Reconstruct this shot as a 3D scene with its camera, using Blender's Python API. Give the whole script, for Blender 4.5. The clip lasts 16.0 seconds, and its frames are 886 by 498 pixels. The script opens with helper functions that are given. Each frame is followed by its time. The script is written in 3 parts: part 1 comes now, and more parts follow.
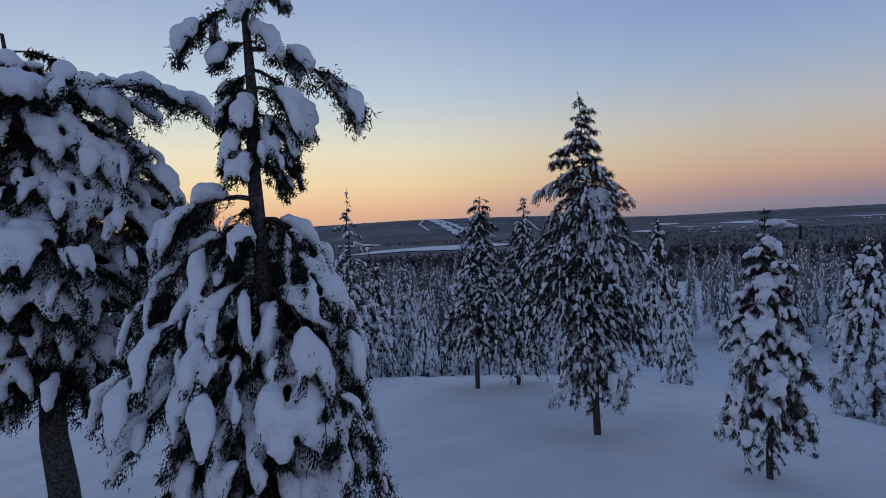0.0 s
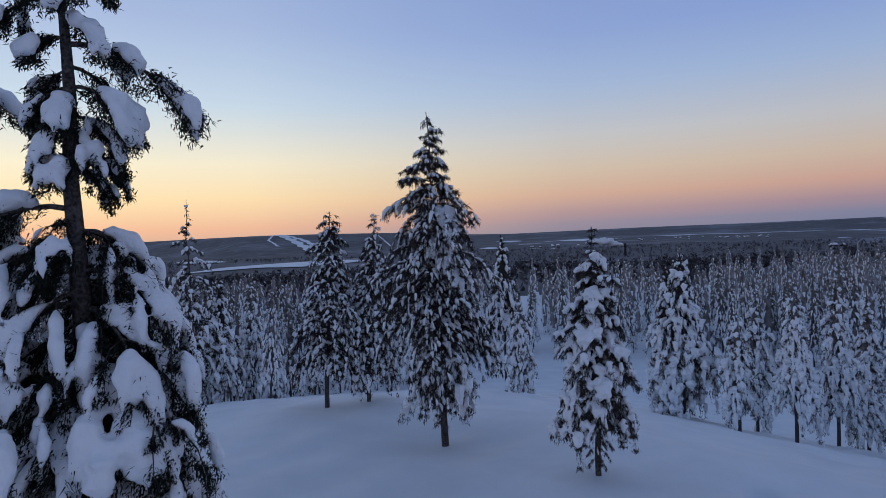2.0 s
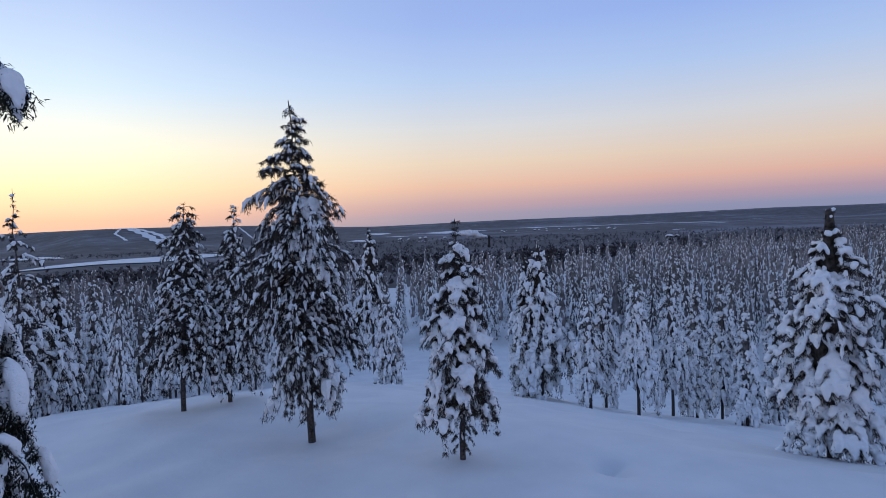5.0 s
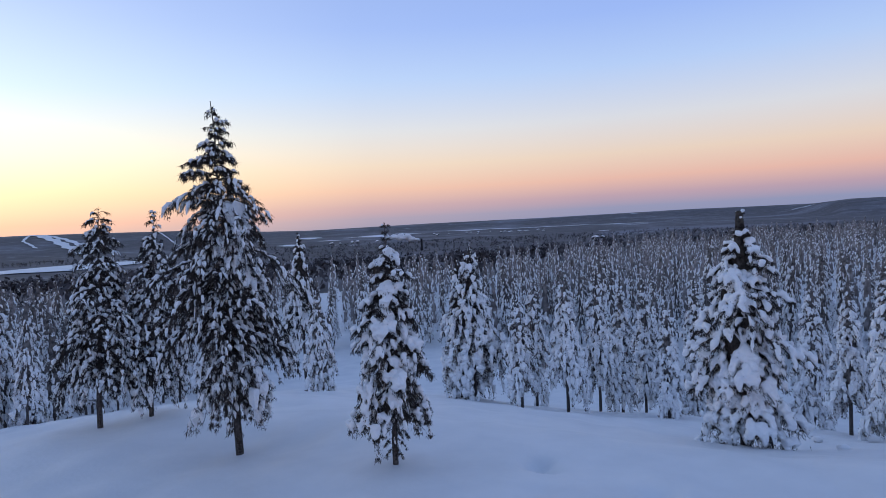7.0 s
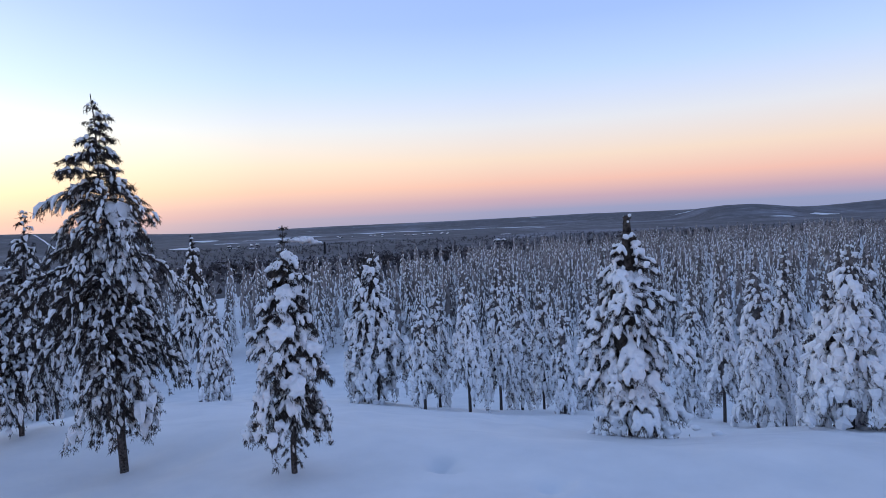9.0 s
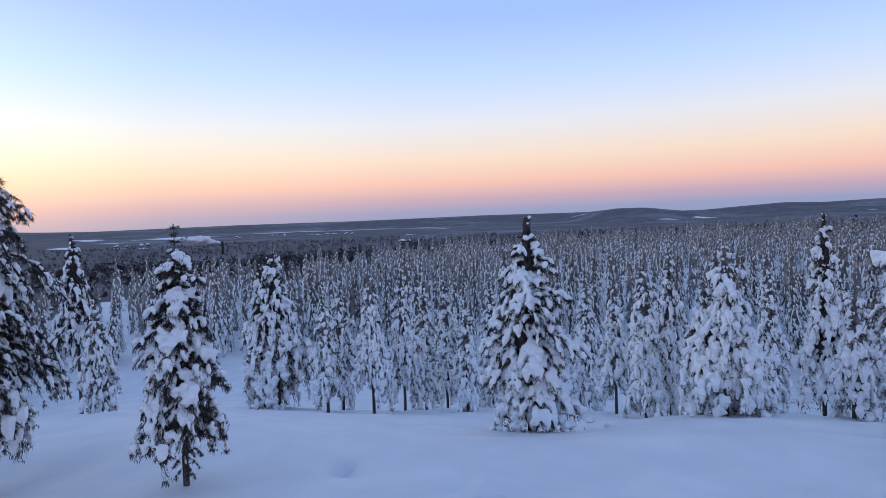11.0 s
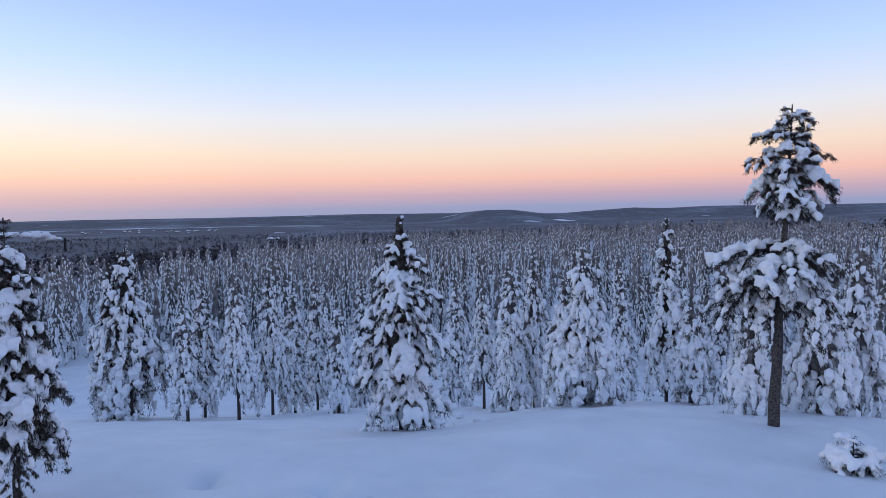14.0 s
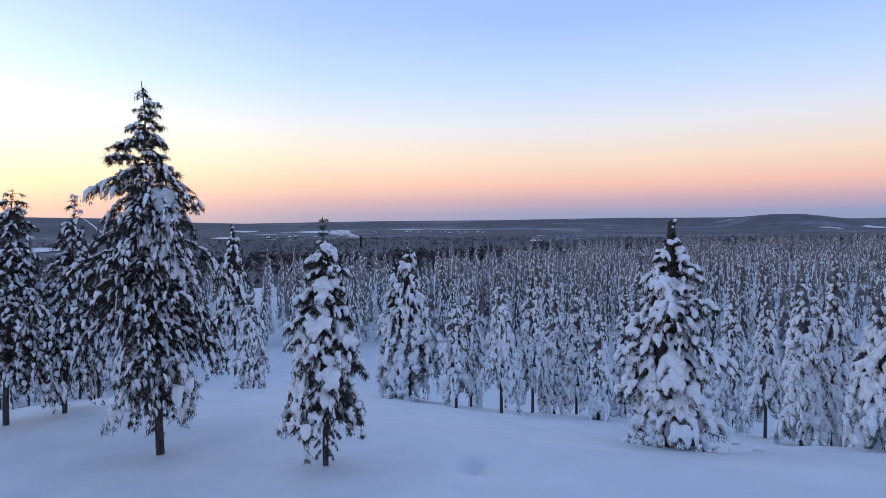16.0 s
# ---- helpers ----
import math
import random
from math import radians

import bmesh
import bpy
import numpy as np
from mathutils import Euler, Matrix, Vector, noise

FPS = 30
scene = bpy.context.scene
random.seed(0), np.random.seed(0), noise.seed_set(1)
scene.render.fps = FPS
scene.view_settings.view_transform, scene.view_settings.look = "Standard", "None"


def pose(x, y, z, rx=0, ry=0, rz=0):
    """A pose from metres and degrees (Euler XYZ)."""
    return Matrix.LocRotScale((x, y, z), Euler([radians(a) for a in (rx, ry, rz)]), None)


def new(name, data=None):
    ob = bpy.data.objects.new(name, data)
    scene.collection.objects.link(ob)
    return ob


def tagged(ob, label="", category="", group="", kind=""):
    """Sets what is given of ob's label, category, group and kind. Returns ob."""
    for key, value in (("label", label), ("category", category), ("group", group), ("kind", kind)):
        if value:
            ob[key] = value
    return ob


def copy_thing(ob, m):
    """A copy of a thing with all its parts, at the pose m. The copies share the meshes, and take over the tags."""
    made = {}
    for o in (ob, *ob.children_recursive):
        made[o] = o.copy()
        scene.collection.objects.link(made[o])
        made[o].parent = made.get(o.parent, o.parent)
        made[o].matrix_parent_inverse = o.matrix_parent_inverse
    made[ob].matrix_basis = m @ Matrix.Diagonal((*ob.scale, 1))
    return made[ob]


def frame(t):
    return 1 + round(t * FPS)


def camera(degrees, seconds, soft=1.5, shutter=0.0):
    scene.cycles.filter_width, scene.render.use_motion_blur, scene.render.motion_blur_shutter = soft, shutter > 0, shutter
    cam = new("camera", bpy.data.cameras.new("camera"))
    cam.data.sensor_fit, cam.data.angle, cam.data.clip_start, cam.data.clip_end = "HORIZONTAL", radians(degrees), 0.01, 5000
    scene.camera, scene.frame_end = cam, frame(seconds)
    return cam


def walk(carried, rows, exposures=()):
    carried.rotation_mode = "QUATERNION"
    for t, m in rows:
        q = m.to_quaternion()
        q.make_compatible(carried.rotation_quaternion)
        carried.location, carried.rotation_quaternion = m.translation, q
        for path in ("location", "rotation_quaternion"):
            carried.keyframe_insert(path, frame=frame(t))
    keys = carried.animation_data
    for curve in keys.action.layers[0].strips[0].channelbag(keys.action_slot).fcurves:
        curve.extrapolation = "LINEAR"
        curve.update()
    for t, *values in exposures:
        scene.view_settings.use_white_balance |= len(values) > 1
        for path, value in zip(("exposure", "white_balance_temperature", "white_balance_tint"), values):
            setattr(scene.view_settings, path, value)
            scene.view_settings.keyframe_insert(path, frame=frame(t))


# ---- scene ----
# The camera swings on an arm's length above a snowy knoll.
FOV = 71.45
EYE = 4.40
cam = camera(FOV, 16.0, soft=0.7)
ROWS = [
    (0.0, -0.003, 0.003, -0.001, 1.22, -2.14, 2.61),
    (0.5, 0.015, 0.002, -0.007, -2.38, -1.66, 2.42),
    (1.0, 0.033, -0.002, -0.011, -5.67, -1.61, 2.37),
    (1.5, 0.048, -0.007, -0.015, -9.20, -1.28, 2.42),
    (2.0, 0.061, -0.013, -0.020, -12.42, -1.17, 2.17),
    (2.5, 0.069, -0.018, -0.024, -15.61, -1.04, 2.40),
    (3.0, 0.075, -0.022, -0.029, -17.70, -1.01, 2.37),
    (3.5, 0.082, -0.024, -0.032, -19.47, -1.21, 2.15),
    (4.0, 0.089, -0.025, -0.034, -21.20, -1.60, 2.06),
    (6.5, 0.143, -0.029, -0.029, -29.34, -2.54, 2.76),
    (7.0, 0.154, -0.039, -0.029, -30.92, -2.30, 2.76),
    (7.5, 0.166, -0.052, -0.029, -33.18, -2.25, 2.51),
    (8.0, 0.177, -0.065, -0.031, -35.05, -1.82, 2.47),
    (8.5, 0.189, -0.075, -0.032, -37.21, -2.44, 2.64),
    (9.0, 0.201, -0.081, -0.034, -39.81, -2.42, 2.51),
    (11.5, 0.252, -0.075, -0.035, -50.42, -2.98, 2.13),
    (12.0, 0.256, -0.070, -0.034, -52.15, -3.30, 2.25),
    (12.5, 0.260, -0.064, -0.033, -54.18, -3.76, 1.63),
    (13.0, 0.265, -0.057, -0.033, -56.81, -4.00, 0.86),
    (13.5, 0.271, -0.049, -0.033, -58.29, -4.45, 1.19),
    (14.0, 0.275, -0.037, -0.034, -60.43, -3.09, 0.96),
    (14.5, 0.273, -0.020, -0.037, -55.94, -2.41, 1.54),
    (15.0, 0.264, 0.003, -0.041, -49.88, -2.78, 1.42),
    (15.5, 0.247, 0.036, -0.046, -43.72, -2.74, 0.91),
    (16.0, 0.226, 0.082, -0.054, -36.45, -2.49, 0.42),
]
EXPOSURES = [(0.0, -0.1), (2.5, 0.2), (3.5, 0.34), (6.5, 0.61), (7.0, 0.63), (9.0, 0.85), (12.5, 0.87), (14.0, 0.87), (15.0, 0.83), (16.0, 0.85)]
walk(cam, [(t, pose(x, y, EYE + z, 90 + pitch, roll, yaw)) for t, x, y, z, yaw, pitch, roll in ROWS], EXPOSURES)

# ---------------------------------------------------------------- sky
world = bpy.data.worlds.new("dusk_sky")
scene.world = world
world.use_nodes = True
wt = world.node_tree
wt.nodes.clear()


def nd(tree, kind, **inputs):
    n = tree.nodes.new(kind)
    for k, v in inputs.items():
        n.inputs[k.replace("_", " ")].default_value = v
    return n


def mth(tree, op, a, b=None, clamp=False):
    n = tree.nodes.new("ShaderNodeMath")
    n.operation, n.use_clamp = op, clamp
    for i, v in enumerate((a, b)):
        if v is None:
            continue
        if isinstance(v, (int, float)):
            n.inputs[i].default_value = v
        else:
            tree.links.new(v, n.inputs[i])
    return n.outputs[0]


def ramp(tree, fac, stops, ease="LINEAR"):
    n = tree.nodes.new("ShaderNodeValToRGB")
    n.color_ramp.interpolation = ease
    els = n.color_ramp.elements
    while len(els) > 1:
        els.remove(els[-1])
    els[0].position, els[0].color = stops[0][0], (*stops[0][1], 1)
    for p, c in stops[1:]:
        e = els.new(p)
        e.color = (*c, 1)
    tree.links.new(fac, n.inputs[0])
    return n.outputs[0]


def mixc(tree, fac, a, b, mode="MIX"):
    n = tree.nodes.new("ShaderNodeMix")
    n.data_type, n.blend_type = "RGBA", mode
    for i, v in ((0, fac), (6, a), (7, b)):
        if isinstance(v, (int, float)):
            n.inputs[i].default_value = v
        elif isinstance(v, tuple):
            n.inputs[i].default_value = (*v, 1)
        else:
            tree.links.new(v, n.inputs[i])
    return n.outputs[2]


def srgb(r, g, b):
    return tuple((c / 255 / 12.92) if c / 255 <= 0.04045 else ((c / 255 + 0.055) / 1.055) ** 2.4 for c in (r, g, b))


# Elevation runs the colours from the horizon up; two skies, one round the place where the sun went down, one away from it.
tc = nd(wt, "ShaderNodeTexCoord")
sep = nd(wt, "ShaderNodeSeparateXYZ")
wt.links.new(tc.outputs["Generated"], sep.inputs[0])
up = mth(wt, "ARCSINE", sep.outputs[2])
lift = mth(wt, "DIVIDE", up, radians(90.0), clamp=True)
curve = mth(wt, "POWER", lift, 0.5)


def deg(d):
    return (max(d, 0) / 90.0) ** 0.5


SUNSET = radians(-30.0)
near_sky = ramp(wt, curve, [
    (deg(0.0), srgb(202, 168, 152)), (deg(1.4), srgb(246, 190, 150)), (deg(4.0), srgb(254, 226, 176)), (deg(7.0), srgb(246, 236, 206)),
    (deg(12.0), srgb(199, 216, 228)), (deg(19.0), srgb(166, 184, 217)), (deg(28.0), srgb(141, 163, 205)), (deg(50.0), srgb(109, 131, 172)), (1.0, srgb(93, 115, 156))])
far_sky = ramp(wt, curve, [
    (deg(0.0), srgb(108, 117, 147)), (deg(0.8), srgb(116, 122, 150)), (deg(1.9), srgb(151, 130, 144)), (deg(3.4), srgb(188, 150, 140)), (deg(5.6), srgb(190, 171, 157)),
    (deg(8.7), srgb(177, 179, 186)), (deg(13.2), srgb(147, 168, 203)), (deg(17.6), srgb(127, 151, 202)), (deg(28.0), srgb(114, 137, 186)), (deg(45.0), srgb(104, 126, 164)), (1.0, srgb(90, 112, 150))])
flat = nd(wt, "ShaderNodeVectorMath")
flat.operation = "MULTIPLY"
wt.links.new(tc.outputs["Generated"], flat.inputs[0])
flat.inputs[1].default_value = (1, 1, 0)
unit = nd(wt, "ShaderNodeVectorMath")
unit.operation = "NORMALIZE"
wt.links.new(flat.outputs[0], unit.inputs[0])
dot = nd(wt, "ShaderNodeVectorMath")
dot.operation = "DOT_PRODUCT"
wt.links.new(unit.outputs[0], dot.inputs[0])
dot.inputs[1].default_value = (math.sin(SUNSET), math.cos(SUNSET), 0)
toward = mth(wt, "DIVIDE", mth(wt, "ARCCOSINE", dot.outputs["Value"]), math.pi)
glow = ramp(wt, toward, [(0.0, (1, 1, 1)), (0.14, (0.82, 0.82, 0.82)), (0.22, (0.45, 0.45, 0.45)), (0.3, (0.18, 0.18, 0.18)), (0.42, (0.04, 0.04, 0.04)), (0.55, (0, 0, 0))])
sky = mixc(wt, glow, far_sky, near_sky)
back = nd(wt, "ShaderNodeBackground")
wt.links.new(sky, back.inputs[0])
back.inputs[1].default_value = 1.0
wout = nd(wt, "ShaderNodeOutputWorld")
wt.links.new(back.outputs[0], wout.inputs[0])


# ---------------------------------------------------------------- materials
def material(name, rough=0.8):
    m = bpy.data.materials.new(name)
    m.use_nodes = True
    t = m.node_tree
    b = t.nodes["Principled BSDF"]
    b.inputs["Roughness"].default_value = rough
    return m, t, b


def noise_at(t, scale, detail=3.0, coords=None, rough=0.55):
    n = nd(t, "ShaderNodeTexNoise", Scale=scale, Detail=detail, Roughness=rough)
    if coords is not None:
        t.links.new(coords, n.inputs["Vector"])
    return n.outputs["Fac"]


def bump(t, b, height, strength, distance):
    n = nd(t, "ShaderNodeBump", Strength=strength, Distance=distance)
    t.links.new(height, n.inputs["Height"])
    t.links.new(n.outputs[0], b.inputs["Normal"])


def snow_material(name, grain, lumps, strength, low, high):
    m, t, b = material(name, 0.62)
    g = nd(t, "ShaderNodeNewGeometry")
    big = noise_at(t, lumps, 4.0, g.outputs["Position"])
    fine = noise_at(t, grain, 3.0, g.outputs["Position"])
    c = ramp(t, big, [(0.3, low), (0.7, high)])
    t.links.new(c, b.inputs["Base Color"])
    b.inputs["Specular IOR Level"].default_value = 0.25
    h = mth(t, "ADD", mth(t, "MULTIPLY", big, 0.7), mth(t, "MULTIPLY", fine, 0.3))
    bump(t, b, h, strength, 0.06)
    return m


SNOW = snow_material("tree_snow", 34.0, 7.0, 0.5, (0.84, 0.85, 0.87), (0.92, 0.92, 0.93))
GROUND_SNOW = snow_material("drifted_snow", 9.0, 0.7, 0.35, (0.71, 0.725, 0.75), (0.81, 0.815, 0.83))


def two_tone(name, dark, light, scale, rough=0.85, strength=0.5):
    m, t, b = material(name, rough)
    g = nd(t, "ShaderNodeNewGeometry")
    n = noise_at(t, scale, 5.0, g.outputs["Position"])
    t.links.new(ramp(t, n, [(0.32, dark), (0.7, light)]), b.inputs["Base Color"])
    b.inputs["Specular IOR Level"].default_value = 0.08
    bump(t, b, n, strength, 0.02)
    return m


BARK = two_tone("frosted_bark", (0.026, 0.021, 0.019), (0.15, 0.132, 0.125), 26.0)
NEEDLES = two_tone("dark_needles", (0.008, 0.010, 0.007), (0.035, 0.037, 0.030), 12.0)
BROWNED = two_tone("browned_needles", (0.016, 0.013, 0.011), (0.11, 0.092, 0.08), 9.0)
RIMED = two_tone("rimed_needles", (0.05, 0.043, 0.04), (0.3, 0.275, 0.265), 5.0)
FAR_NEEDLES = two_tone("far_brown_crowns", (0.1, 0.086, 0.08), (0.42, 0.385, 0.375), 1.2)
DARK_WOODS = two_tone("bare_winter_woods", (0.03, 0.027, 0.029), (0.125, 0.115, 0.12), 0.12, 0.9, 0.1)


# ---------------------------------------------------------------- mesh building
class Build:
    """Collects tubes and blades as arrays, and makes one mesh of them."""

    def __init__(self):
        self.v, self.f, self.n = [], [], 0

    def add(self, verts, quads):
        self.v.append(np.asarray(verts, float))
        self.f.append(np.asarray(quads, int) + self.n)
        self.n += len(verts)

    def tube(self, pts, radii, sides=6, squash=1.0):
        pts, radii = np.asarray(pts, float), np.asarray(radii, float)
        k = len(pts)
        tan = np.gradient(pts, axis=0)
        tan /= np.linalg.norm(tan, axis=1)[:, None] + 1e-9
        ref = np.array([0, 0, 1.0]) if abs(tan[:, 2]).mean() < 0.8 else np.array([1.0, 0, 0])
        side = np.cross(tan, ref)
        side /= np.linalg.norm(side, axis=1)[:, None] + 1e-9
        upv = np.cross(side, tan)
        a = np.arange(sides) * 2 * np.pi / sides
        ring = pts[:, None] + radii.reshape(k, -1, 1) * (np.cos(a)[None, :, None] * side[:, None] + squash * np.sin(a)[None, :, None] * upv[:, None])
        i = np.arange(k - 1)[:, None] * sides
        j = np.arange(sides)[None]
        j2 = (j + 1) % sides
        q = np.stack([i + j, i + j2, i + sides + j2, i + sides + j], -1).reshape(-1, 4)
        self.add(ring.reshape(-1, 3), q)

    def blades(self, base, tip, width, quad=False):
        """Thin needles: one narrow pointed blade from each base to each tip."""
        base, tip = np.asarray(base, float), np.asarray(tip, float)
        ax = tip - base
        s = np.cross(ax, np.array([0.3, 0.5, 0.8]))
        s /= np.linalg.norm(s, axis=1)[:, None] + 1e-9
        w = np.asarray(width, float).reshape(-1, 1)
        k = len(base)
        if quad:
            mid = base + ax * 0.4
            self.add(np.stack([base, mid + s * w, tip, mid - s * w], 1).reshape(-1, 3), np.arange(4 * k).reshape(k, 4))
        else:
            self.add(np.stack([base + s * w, tip, base - s * w], 1).reshape(-1, 3), np.arange(3 * k).reshape(k, 3))

    def crown(self, pts, radii, sides, quad):
        """The dense inner twigs of a crown: a ragged hull round the stem."""
        b = Build()
        b.tube(pts, radii, sides)
        v, f = b.arrays()
        self.add(v, f if quad else np.vstack([f[:, [0, 1, 2]], f[:, [0, 2, 3]]]))

    def arrays(self):
        if not self.v:
            return np.zeros((0, 3)), np.zeros((0, 3), int)
        return np.concatenate(self.v), np.concatenate(self.f)


def mesh_of(name, v, f, mats, index=None, smooth=True):
    me = bpy.data.meshes.new(name)
    me.vertices.add(len(v))
    me.vertices.foreach_set("co", np.ascontiguousarray(v, dtype=np.float32).ravel())
    me.loops.add(f.size)
    me.loops.foreach_set("vertex_index", np.ascontiguousarray(f, dtype=np.int32).ravel())
    me.polygons.add(len(f))
    me.polygons.foreach_set("loop_start", np.arange(0, f.size, f.shape[1], dtype=np.int32))
    for m in mats:
        me.materials.append(m)
    if index is not None:
        me.polygons.foreach_set("material_index", np.ascontiguousarray(index, dtype=np.int32))
    me.polygons.foreach_set("use_smooth", np.full(len(f), smooth))
    me.update(calc_edges=True)
    me.validate()
    return me


def part(name, me, parent, label=""):
    ob = new(name, me)
    ob.parent = parent
    if label:
        ob["label"] = label
    return ob


# ---------------------------------------------------------------- the ground
def smooth_max(a, b, w):
    return 0.5 * (a + b + np.sqrt((a - b) ** 2 + w * w))


SKYLINE_AZ = [-180, -60, -15, -8, -4, 1.5, 8, 15, 18.6, 22, 30, 36, 40, 47, 53, 57, 62, 64.4, 66.6, 68, 69.6, 71.5, 74.5, 77.6, 80.3, 83.8, 92, 120, 180]
SKYLINE = [0.3, 0.3, 0.45, 0.6, 0.67, 0.63, 0.5, 0.1, 0.0, 0.04, 0.14, 0.15, 0.15, 0.22, 0.29, 0.25, 0.24, 0.46, 0.47, 0.3, 0.07, 0.07, 0.28, 0.46, 0.36, 0.48, 0.42, 0.3, 0.3]
HOLLOWS = [(39.6, 11.45, 0.26, 0.24), (39.0, 11.15, 0.2, 0.18), (40.3, 11.0, 0.16, 0.2), (50.0, 10.2, 0.16, 0.26), (52.5, 9.2, -0.15, 0.15), (54.2, 9.35, -0.13, 0.12), (51.0, 9.25, -0.11, 0.13), (53.3, 9.6, 0.12, 0.14), (55.5, 9.2, -0.1, 0.14), (49.5, 9.3, 0.1, 0.12), (53.0, 10.4, -0.07, 0.12),
           (39.5, 9.8, 0.06, 0.3), (64.5, 12.5, -0.05, 0.4), (91.5, 15.5, -0.2, 0.22), (92.8, 15.2, -0.16, 0.18), (94.0, 15.6, -0.2, 0.3), (60.5, 10.6, 0.06, 0.3), (72.0, 12.0, 0.05, 0.35)]


def shelf_at(az):
    """How far the snowy forest's shelf reaches before the valley drops away."""
    return np.interp(az, [-180, -20, 12, 24, 34, 40, 46, 52, 60, 75, 120, 180], [110, 110, 105, 105, 120, 145, 190, 245, 260, 285, 280, 110])


def land(x, y):
    """Height of the snow: a knoll that breaks off into a wooded slope, a plain, and hills far off."""
    x, y = np.asarray(x, float), np.asarray(y, float)
    d = np.hypot(x, y)
    az = np.degrees(np.arctan2(x, y))
    edge = np.interp(az, [-180, -60, -6, 12, 20, 34, 46, 58, 66, 77, 90, 120, 180], [20, 21, 21, 20, 18.2, 14.6, 14.0, 14.5, 15.0, 16.4, 17.5, 20, 20])
    steep = np.interp(az, [-180, -20, 10, 24, 34, 38, 50, 60, 75, 100, 180], [0.2, 0.2, 0.19, 0.185, 0.205, 0.225, 0.24, 0.25, 0.26, 0.25, 0.2])
    top = EYE - 4.33 - 0.065 * np.maximum(d - 9, 0) - 0.2 * np.exp(-(((az - 11.5) / 9) ** 2)) * np.exp(-(((d - 14.2) / 2.2) ** 2))
    run = 1.6 * np.logaddexp(0, (d - edge) / 1.6)
    gully = -0.55 * np.exp(-(((az - 59) / 10) ** 2)) * np.exp(-(((d - 19) / 5) ** 2))
    knoll = top - steep * np.minimum(run, 60) + gully
    shelf = shelf_at(az)
    fall = np.clip((d - shelf) / 620, 0, 1)
    slope = np.interp(az, [-180, 44, 60, 80, 120, 180], [-0.012, -0.012, -0.004, 0.006, 0.006, -0.012])
    plain = EYE - 12.2 + slope * np.clip(d - 50, 0, shelf) - 24 * fall * fall * (3 - 2 * fall)
    roll = 0.10 * np.sin(x * 0.55 + 1.1) * np.sin(y * 0.43) + 0.05 * np.sin(x * 1.3 + y * 0.9) + 0.025 * np.sin(x * 2.7 - y * 1.9 + 2 * np.sin(y * 0.7))
    z = smooth_max(knoll, plain, 1.0) + roll * np.clip((d - 4) / 8, 0, 1) * np.clip(1.6 - d / 40, 0, 1)
    for a, r, deep, wide in HOLLOWS:
        hx, hy = r * math.sin(radians(a)), r * math.cos(radians(a))
        z = z - deep * np.exp(-((x - hx) ** 2 + (y - hy) ** 2) / wide ** 2)
    swell = np.clip((d - 250) / 400, 0, 1) * (1.6 * np.sin(x * 0.011 + 1) * np.sin(y * 0.008) + 1.2 * np.sin(x * 0.021 - y * 0.017))
    height = EYE + np.minimum(d, 4600) * np.tan(np.radians(np.interp(az, SKYLINE_AZ, SKYLINE)))
    near = np.interp(az, [-180, -14, -6, 6, 13, 60, 64, 69, 74, 180], [3300, 2800, 1650, 1650, 3300, 3300, 2300, 2300, 3300, 3300])
    crest = np.interp(az, [-180, -14, -6, 6, 13, 60, 64, 69, 74, 180], [4700, 4400, 3000, 3000, 4700, 4700, 3400, 3400, 4700, 4700])
    far = np.clip((d - near) / (crest - near), 0, 1)
    far = far * far * (3 - 2 * far)
    return (z + swell) * (1 - far) + height * far


def ground_z(x, y):
    return float(land(x, y))


ring_d = np.concatenate([np.linspace(0.0, 8, 9), np.linspace(8.15, 20, 80), np.linspace(20.4, 30, 24), np.geomspace(31, 4900, 120)])
ring_a = np.radians(np.concatenate([np.arange(-180, -40, 8), np.arange(-40, 115, 0.6), np.arange(115, 180, 8)]))
gx = ring_d[:, None] * np.sin(ring_a)[None]
gy = ring_d[:, None] * np.cos(ring_a)[None]
gz = land(gx, gy)
na, nr = len(ring_a), len(ring_d)
gi = np.arange(nr - 1)[:, None] * na
gj = np.arange(na)[None]
gq = np.stack([gi + gj, gi + na + gj, gi + na + (gj + 1) % na, gi + (gj + 1) % na], -1).reshape(-1, 4)

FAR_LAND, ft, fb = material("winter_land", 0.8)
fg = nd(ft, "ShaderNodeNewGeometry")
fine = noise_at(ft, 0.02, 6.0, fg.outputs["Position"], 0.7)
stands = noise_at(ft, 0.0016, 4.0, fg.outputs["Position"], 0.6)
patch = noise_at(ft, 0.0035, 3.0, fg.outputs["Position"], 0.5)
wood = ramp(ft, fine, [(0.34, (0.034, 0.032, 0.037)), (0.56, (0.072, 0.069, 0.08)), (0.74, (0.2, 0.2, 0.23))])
# Rimed stands, with the far hills' bluish haze put into the same colour.
rimy_haze = ramp(ft, fine, [(0.34, (0.1, 0.1, 0.12)), (0.56, (0.17, 0.172, 0.205)), (0.74, (0.3, 0.31, 0.35))])
wood = mixc(ft, ramp(ft, stands, [(0.5, (0, 0, 0)), (0.64, (1, 1, 1))]), wood, rimy_haze)
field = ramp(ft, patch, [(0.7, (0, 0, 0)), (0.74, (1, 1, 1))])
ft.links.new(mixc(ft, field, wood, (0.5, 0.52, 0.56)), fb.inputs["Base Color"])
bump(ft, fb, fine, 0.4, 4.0)

